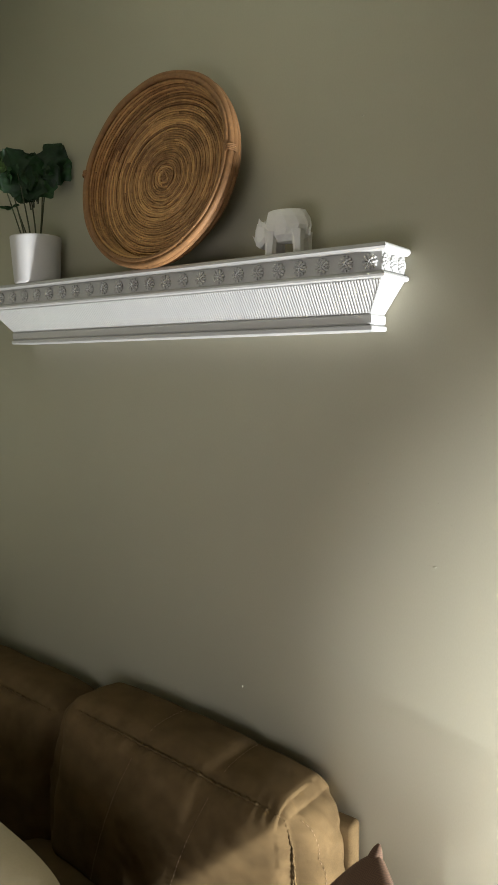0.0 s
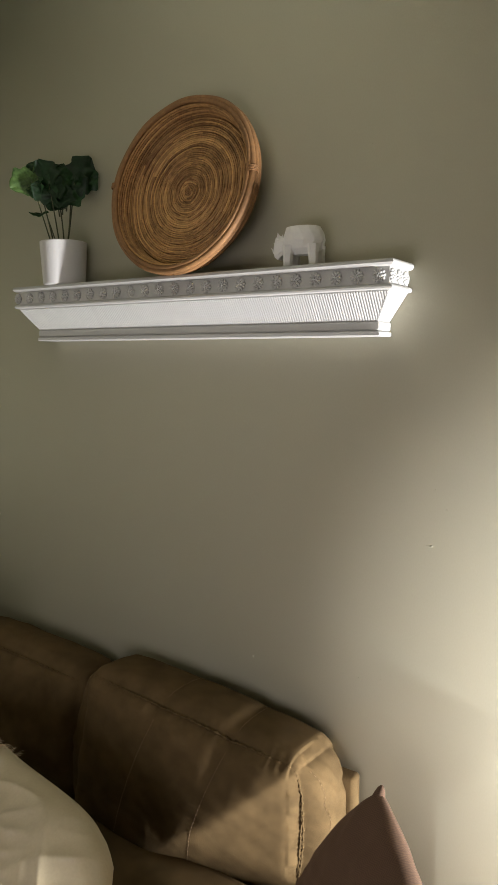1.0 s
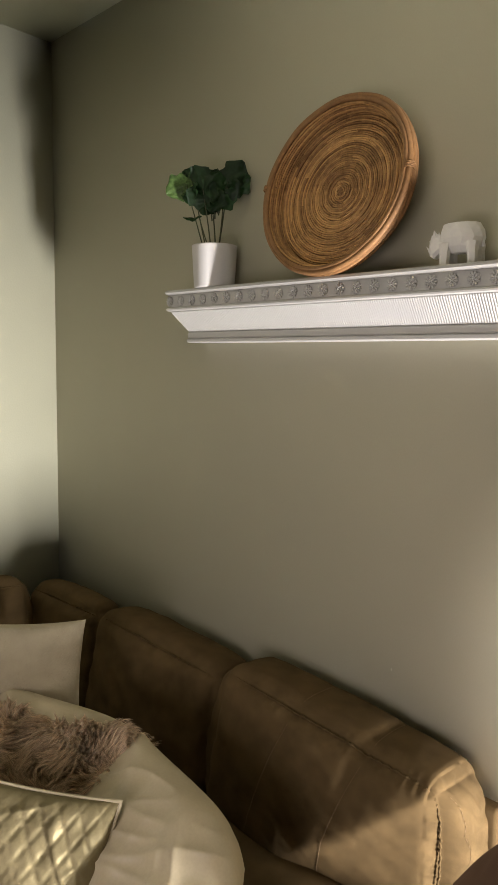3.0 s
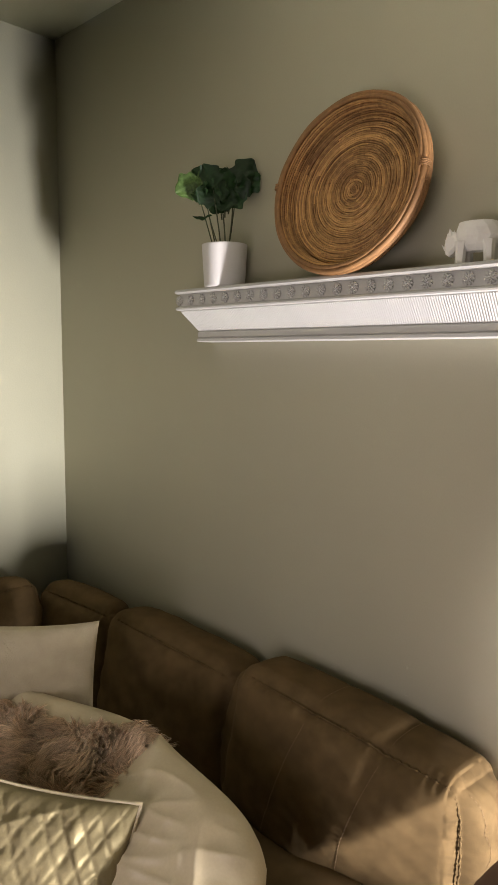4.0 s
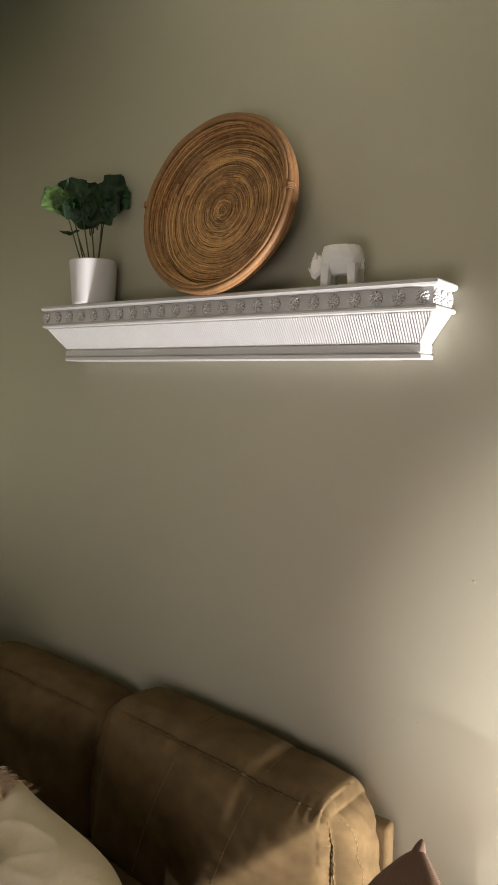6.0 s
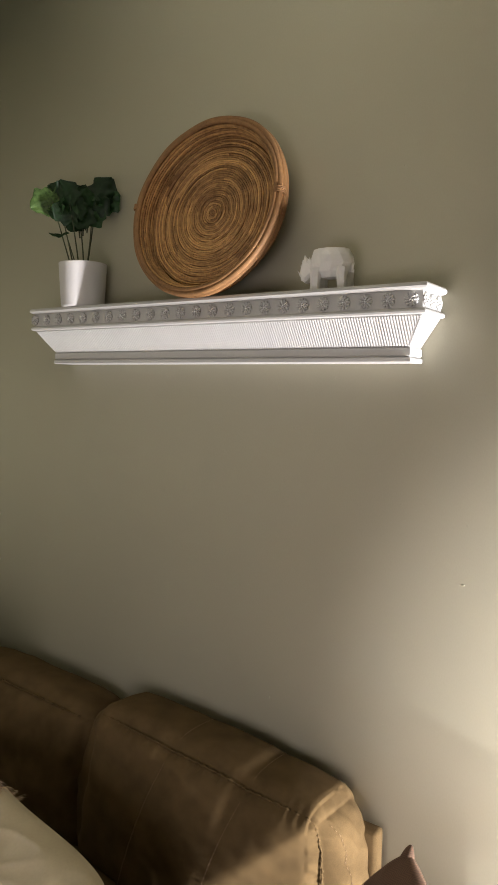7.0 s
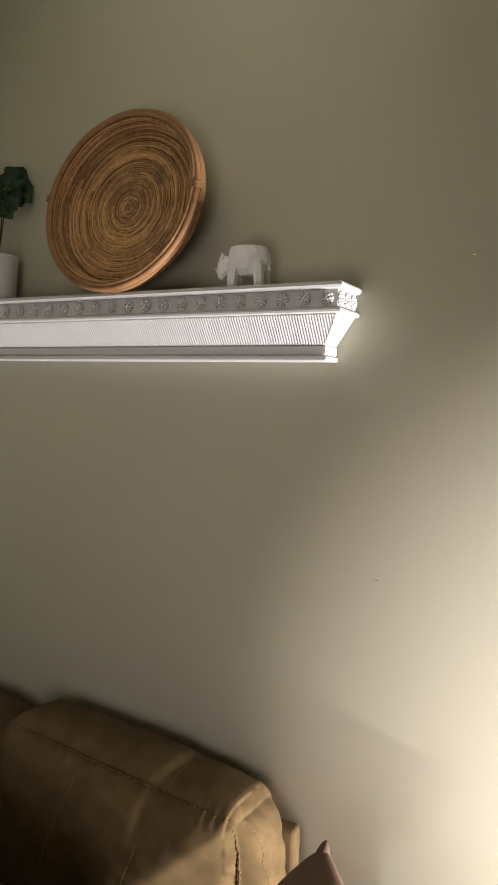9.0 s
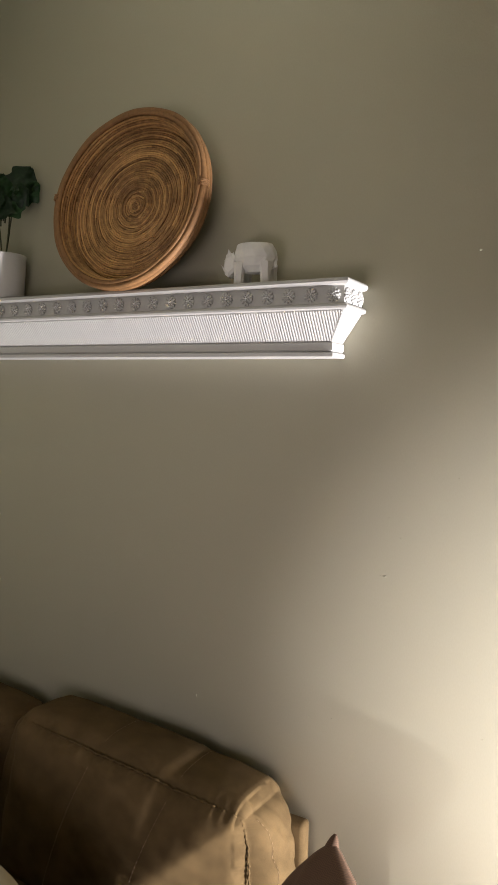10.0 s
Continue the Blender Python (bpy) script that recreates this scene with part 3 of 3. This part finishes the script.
def back_cushion(m, w, d, h, label, seed, grooves=(), stitched=True, ends=0.9, turned=False, n=(60, 18, 36)):
    thing = tagged(empty("sofa_back_cushion"), label, "cushion", group="sofa back cushions")
    thing.matrix_basis = m
    bm, place = cushion_surface(w, d, h, 0.045, 0.034, seed, grooves, ends, n, turned)
    part("cover", bm, M_SUEDE, thing)
    # seams: along the front top edge, down the front ends, round the back edge of the ends
    lines = [[(t, -0.93, 0.93) for t in np.linspace(-0.97, 0.95, 170)]]
    if stitched:
        lines.append([(0.95, -0.93, t) for t in np.linspace(0.93, -0.9, 110)])
    for line in lines:
        pts = [place(*c) + Vector((0.0012 if c[0] > 0.9 else 0.0, -0.0012, 0.0012)) for c in line]
        bm = bmesh.new()
        add_tube(bm, pts, lambda f: 0.0023 + 0.0010 * math.sin(f * 165), 6)
        part("seam", bm, M_SUEDE, thing, "puckered welt seam")
    if stitched:
        bm = bmesh.new()
        runs = [[(1.0, -0.66, t) for t in np.linspace(0.9, -0.9, 70)]]
        for gx, wt in grooves:
            u = gx / (w / 2)
            runs.append([(u + 0.02 + 0.09 / (w / 2) * (t / 2), -1.0, t) for t in np.linspace(0.8, -0.8, 56)])
            runs.append([(u + 0.16, t, 1.0) for t in np.linspace(-0.7, 0.9, 26)])
        for run in runs:
            pts = [place(*c) for c in run]
            for a in range(0, len(pts) - 1, 2):
                add_tube(bm, [pts[a] + (pts[a] - Vector((0, 0, h / 2))).normalized() * 0.0010, pts[a + 1] + (pts[a + 1] - Vector((0, 0, h / 2))).normalized() * 0.0010], 0.0006, 5)
        ob = part("stitching", bm, M_THREAD, thing, "tan topstitching")
        ob["kind"] = "stuff"
    return thing


SEAT = 0.40
TILT = -20.0
sofa = tagged(empty("sectional_sofa", (-0.9, -0.5, 0)), "dark brown suede corner sofa along two walls", "sofa")


def sofa_part(name, bm, label=""):
    ob = part(name, bm, M_SUEDE, sofa, label)
    ob.matrix_parent_inverse = Matrix.Translation((0.9, 0.5, 0))
    return ob


sofa_part("back_frame", box((-1.78, -0.050, 0.05), (-0.080, -0.012, 0.620), 0.010))
sofa_part("back_frame", box((-1.82, -2.0, 0.05), (-1.76, -0.075, 0.620), 0.010))
sofa_part("seat_base", box((-1.655, -0.95, 0.06), (-0.068, -0.18, 0.26), 0.02))
sofa_part("seat_base", box((-1.655, -2.0, 0.06), (-0.90, -0.955, 0.26), 0.02))
for x0, x1 in ((-1.65, -0.86), (-0.855, -0.07)):
    sofa_part("seat_cushion", box((x0, -0.97, 0.262), (x1, -0.18, SEAT), 0.035))
sofa_part("seat_cushion", box((-1.65, -1.75, 0.262), (-0.88, -0.975, SEAT), 0.035))
sofa_part("armrest", box((-0.064, -0.95, 0.06), (0.09, -0.04, 0.405), 0.03))
for x, y in ((-1.7, -0.12), (-0.15, -0.9), (-0.15, -0.12), (-1.7, -1.9), (-1.0, -1.9), (-1.7, -1.2)):
    ob = sofa_part("foot", box((x - 0.03, y - 0.03, 0), (x + 0.03, y + 0.03, 0.062), 0.006))

back_cushion(pose(-0.469, -0.135, 0.345, -6, 5.0, 0), 0.62, 0.188, 0.376, "dark brown suede sofa back cushion with topstitching", 3.1, ((-0.11, 0.6), (0.085, 1.0)), True, 1.6, True, (150, 46, 90))
back_cushion(pose(-1.062, -0.146, 0.357, -8, 3.5, 1), 0.53, 0.174, 0.365, "dark brown suede sofa back cushion in the shade", 9.4, ((-0.06, 0.3),), False)
back_cushion(pose(-1.50, -0.165, 0.374, -5, 1, 3), 0.38, 0.125, 0.365, "dark brown suede corner cushion of the sofa", 15.2, (), False)
back_cushion(pose(-1.625, -0.585, 0.398, -6, 0, 90), 0.69, 0.125, 0.385, "dark brown suede sofa back cushion against the side wall", 21.7, (), False)


# ---- loose pillows ----
def pillow_shape(w, h, t, pinch, rnd, seed, wrinkle=0.004, quilt=0.0, n=44, oneside=False):
    """Two bellied sheets joined at the edge; x across, z up, front at -y."""
    bm = bmesh.new()

    def place(u, v, side):
        rr = rnd * (0.5 + 0.5 * u) if oneside else rnd
        uu, vv = u * math.sqrt(1 - rr * v * v / 2), v * math.sqrt(1 - rr * u * u / 2)
        x = w / 2 * uu * (1 - pinch * (1 - v * v) * u * u)
        z = h / 2 * vv * (1 - pinch * (1 - u * u) * v * v)
        body = max(0.0, (1 - u * u) * (1 - v * v)) ** 0.42
        y = side * t / 2 * body
        near = min(1.0, body * 1.6)
        q = Vector((x * 9 + seed, side * 3 + seed, z * 9))
        k = wrinkle * (0.9 * noise.noise(q * 0.7) + 0.3 * noise.noise(q * 2.3))
        fold = Vector((x * 9 + z * 6 + seed, seed, z * 2.2 - x * 2))
        k += wrinkle * 0.8 * ((1 - abs(noise.noise(fold * 1.2))) ** 4 - 0.3)
        crease = 1 - abs(noise.noise(Vector((x * 4 + z * 2, seed, z * 15 - x * 8))))
        k += wrinkle * 0.8 * (crease ** 7 - 0.2)
        ang = math.atan2(abs(v), abs(u)) * 14
        k += wrinkle * 1.2 * (abs(u) * abs(v)) ** 1.5 * math.sin(ang + seed)
        if quilt:
            a, b = (x + z * 0.62) / quilt, (x - z * 0.62) / quilt
            g = min(abs(a - round(a)), abs(b - round(b)))
            k += 0.005 * (min(1.0, g * 4.5) ** 0.6 - 0.6) + 0.004 * noise.noise(Vector((x * 40, z * 25, seed)))
        return Vector((x, y + side * k * near, z))

    grids = []
    for side in (-1, 1):
        g = []
        for i in range(n + 1):
            row = []
            for j in range(n + 1):
                edge = i in (0, n) or j in (0, n)
                if side == 1 and edge:
                    row.append(grids[0][i][j])
                else:
                    u = -math.cos(math.pi * i / n) * 0.5 + (2 * i / n - 1) * 0.5
                    v = -math.cos(math.pi * j / n) * 0.5 + (2 * j / n - 1) * 0.5
                    row.append(bm.verts.new(place(u, v, side)))
            g.append(row)
        grids.append(g)
        for i in range(n):
            for j in range(n):
                bm.faces.new((g[i][j], g[i + 1][j], g[i + 1][j + 1], g[i][j + 1]))
    return bm, place


def pillow(label, m, w, h, t, mat, pinch=0.06, rnd=0.0, seed=1.0, wrinkle=0.004, quilt=0.0, piping=None, n=44, oneside=False, seg=44, cord=0.0032):
    thing = tagged(empty("throw_pillow"), label, "pillow", group="throw pillows")
    thing.matrix_basis = m
    bm, place = pillow_shape(w, h, t, pinch, rnd, seed, wrinkle, quilt, n, oneside)
    part("cover", bm, mat, thing)
    if piping:
        ts = np.linspace(-1, 1, seg)
        edge = [(a, -1) for a in ts[:-1]] + [(1, a) for a in ts[:-1]] + [(-a, 1) for a in ts[:-1]] + [(-1, -a) for a in ts[:-1]]
        bm = bmesh.new()
        add_tube(bm, [place(a, b, 1) for a, b in edge], cord, 6, True, Vector((0, 1, 0)))
        part("edge_seam", bm, piping, thing)
    return thing, place


def tufts(place, count, length, thick, side, seed, lo=-0.98, hi=0.98, droop=0.6, out=1.0, crest=2.0, slope=0.0, lock=1):
    """Many thin curved tapering hairs standing on a pillow's face."""
    rng = random.Random(seed)
    vs, fs = [], []
    for _ in range(count // lock):
        u, v = rng.uniform(lo, hi), rng.uniform(lo, hi)
        if v > crest + slope * max(0.0, u):
            continue
        p = place(u, v, side)
        du = place(min(1, u + 0.02), v, side) - place(u - 0.02, v, side)
        dv = place(u, min(1, v + 0.02), side) - place(u, v - 0.02, side)
        nrm = du.cross(dv).normalized()
        if nrm.y * side < 0:
            nrm = -nrm
        cl = noise.noise_vector(p * 14 + Vector((seed, 0, 0)))
        way = (nrm * out + Vector((u * 0.5, 0, v * 0.4)) + cl * 1.2 + Vector([rng.uniform(-0.3, 0.3) for _ in range(3)])).normalized()
        reach = length * rng.uniform(0.65, 1.15)
        for _ in range(lock):
            foot = p + Vector([rng.uniform(-1, 1) * 0.0045 * (lock > 1) for _ in range(3)])
            d = (p + way * reach * 1.25 - foot).normalized() if lock > 1 else way
            ln = reach * rng.uniform(0.75, 1.1)
            bend = (Vector((0, 0, -1)) * droop + cl * 0.8) * ln * 0.5
            s = Matrix.Rotation(rng.uniform(0, 6.28), 3, d) @ d.orthogonal().normalized()
            b = len(vs)
            for f in (0, 0.4, 0.75):
                c = foot + d * ln * f + bend * f * f
                wd = thick * (1 - 0.5 * f)
                vs += [c + s * wd, c - s * wd]
            vs.append(foot + d * ln + bend)
            fs += [(b, b + 1, b + 3, b + 2), (b + 2, b + 3, b + 5, b + 4), (b + 4, b + 5, b + 6)]
    me = bpy.data.meshes.new("fur")
    me.from_pydata([tuple(v) for v in vs], [], fs)
    return me


def from_corners(top_left, top_right, down):
    """A pillow's pose from its two upper corners and a way down its face."""
    a, b, c = Vector(top_left), Vector(top_right), Vector(down)
    x = (b - a).normalized()
    z = -(c - c.dot(x) * x).normalized()
    return x, z, (a + b) / 2


def placed(top_left, top_right, down, h, back=0.0):
    x, z, top = from_corners(top_left, top_right, down)
    m = basis(top - z * h / 2, x, z)
    m.translation += m.to_3x3() @ Vector((0, back, 0))
    return m


# cream fleece pillow standing in the corner
th, pl = pillow("cream fleece square pillow leaning in the sofa corner", placed((-1.345, -0.71, 0.846), (-1.015, -0.40, 0.851), (0.06, -0.08, -1.0), 0.43), 0.45, 0.43, 0.14, M_FUZZ, pinch=0.08, seed=5.0, wrinkle=0.003)

me = tufts(pl, 40000, 0.0035, 0.00035, -1, 3, out=1.0, droop=0.3)
me.materials.append(M_FUZZ)
ob = tagged(new("fleece_nap", me), "short cream fleece nap", kind="stuff")
ob.parent = th

# shaggy pillow with a satin back
th, pl = pillow("shaggy mauve-brown fur pillow with a cream satin back", placed((-1.14, -0.57, 0.700), (-0.630, -0.40, 0.688), (0.10, -0.24, -0.40), 0.38), 0.54, 0.38, 0.15, M_SATIN, pinch=0.0, rnd=0.8, oneside=True, seed=8.0, wrinkle=0.004)
me = tufts(pl, 64000, 0.042, 0.00055, -1, 7, out=0.5, droop=0.8, lo=-0.98, hi=0.99, crest=0.78, slope=0.5, lock=10)
me.materials.append(M_FUR)
ob = tagged(new("fur", me), "long matted mauve-brown fur", kind="stuff")
ob.parent = th

# cream satin pillow
pillow("cream satin pillow with soft creases lying on the sofa", placed((-0.714, -0.450, 0.688), (-0.272, -0.500, 0.637), (0.02, -0.180, -0.185), 0.38), 0.45, 0.38, 0.18, M_SATIN, pinch=-0.02, rnd=0.85, oneside=True, seed=2.0, wrinkle=0.011, n=110)

# gold quilted pillow
pillow("gold metallic pillow with diamond quilting", placed((-0.846, -0.825, 0.714), (-0.600, -0.640, 0.677), (0.05, -0.10, -0.30), 0.36), 0.40, 0.36, 0.13, M_GOLD, pinch=0.07, seed=6.0, wrinkle=0.007, quilt=0.038, piping=M_SATIN, n=110, cord=0.0045)

# brown herringbone pillow on the arm
th, pl = pillow("brown herringbone pillow with pointed corners beside the cushion", placed((0.060, -0.24, 0.765), (0.275, -0.490, 0.625), (-0.36, -0.16, -0.92), 0.34), 0.36, 0.34, 0.12, M_TERRA, pinch=-0.04, rnd=0.22, seed=4.0, wrinkle=0.005)

# its pointed corner
bm = bmesh.new()
tip = pl(-1, 1, 1)
add_tube(bm, [tip + Vector((-0.55, 0, 0.84)) * d for d in (-0.024, -0.014, -0.004, 0.004, 0.010)], lambda f: 0.0130 * (1 - f) ** 0.8 + 0.0025, 10, False, Vector((0, 1, 0)))
part("corner", bm, M_TERRA, th, "folded pointed corner")

# tan knitted throw under the satin pillow
bm = bmesh.new()
ng = 30
g = [[bm.verts.new((-0.62 + 0.30 * i / ng, -0.62 + 0.24 * j / ng, SEAT + 0.022 + 0.012 * noise.noise(Vector((i * 0.3, j * 0.3, 1))) + 0.006 * noise.noise(Vector((i * 0.8, j * 0.8, 4))) - 0.02 * max(0, abs(2 * i / ng - 1) - 0.85) / 0.15)) for j in range(ng + 1)] for i in range(ng + 1)]
for i in range(ng):
    for j in range(ng):
        bm.faces.new((g[i][j], g[i + 1][j], g[i + 1][j + 1], g[i][j + 1]))
bmesh.ops.solidify(bm, geom=bm.faces, thickness=0.012)
tagged(part("folded_throw", bm, M_TAN), "tan knitted throw folded on the sofa seat", "throw")
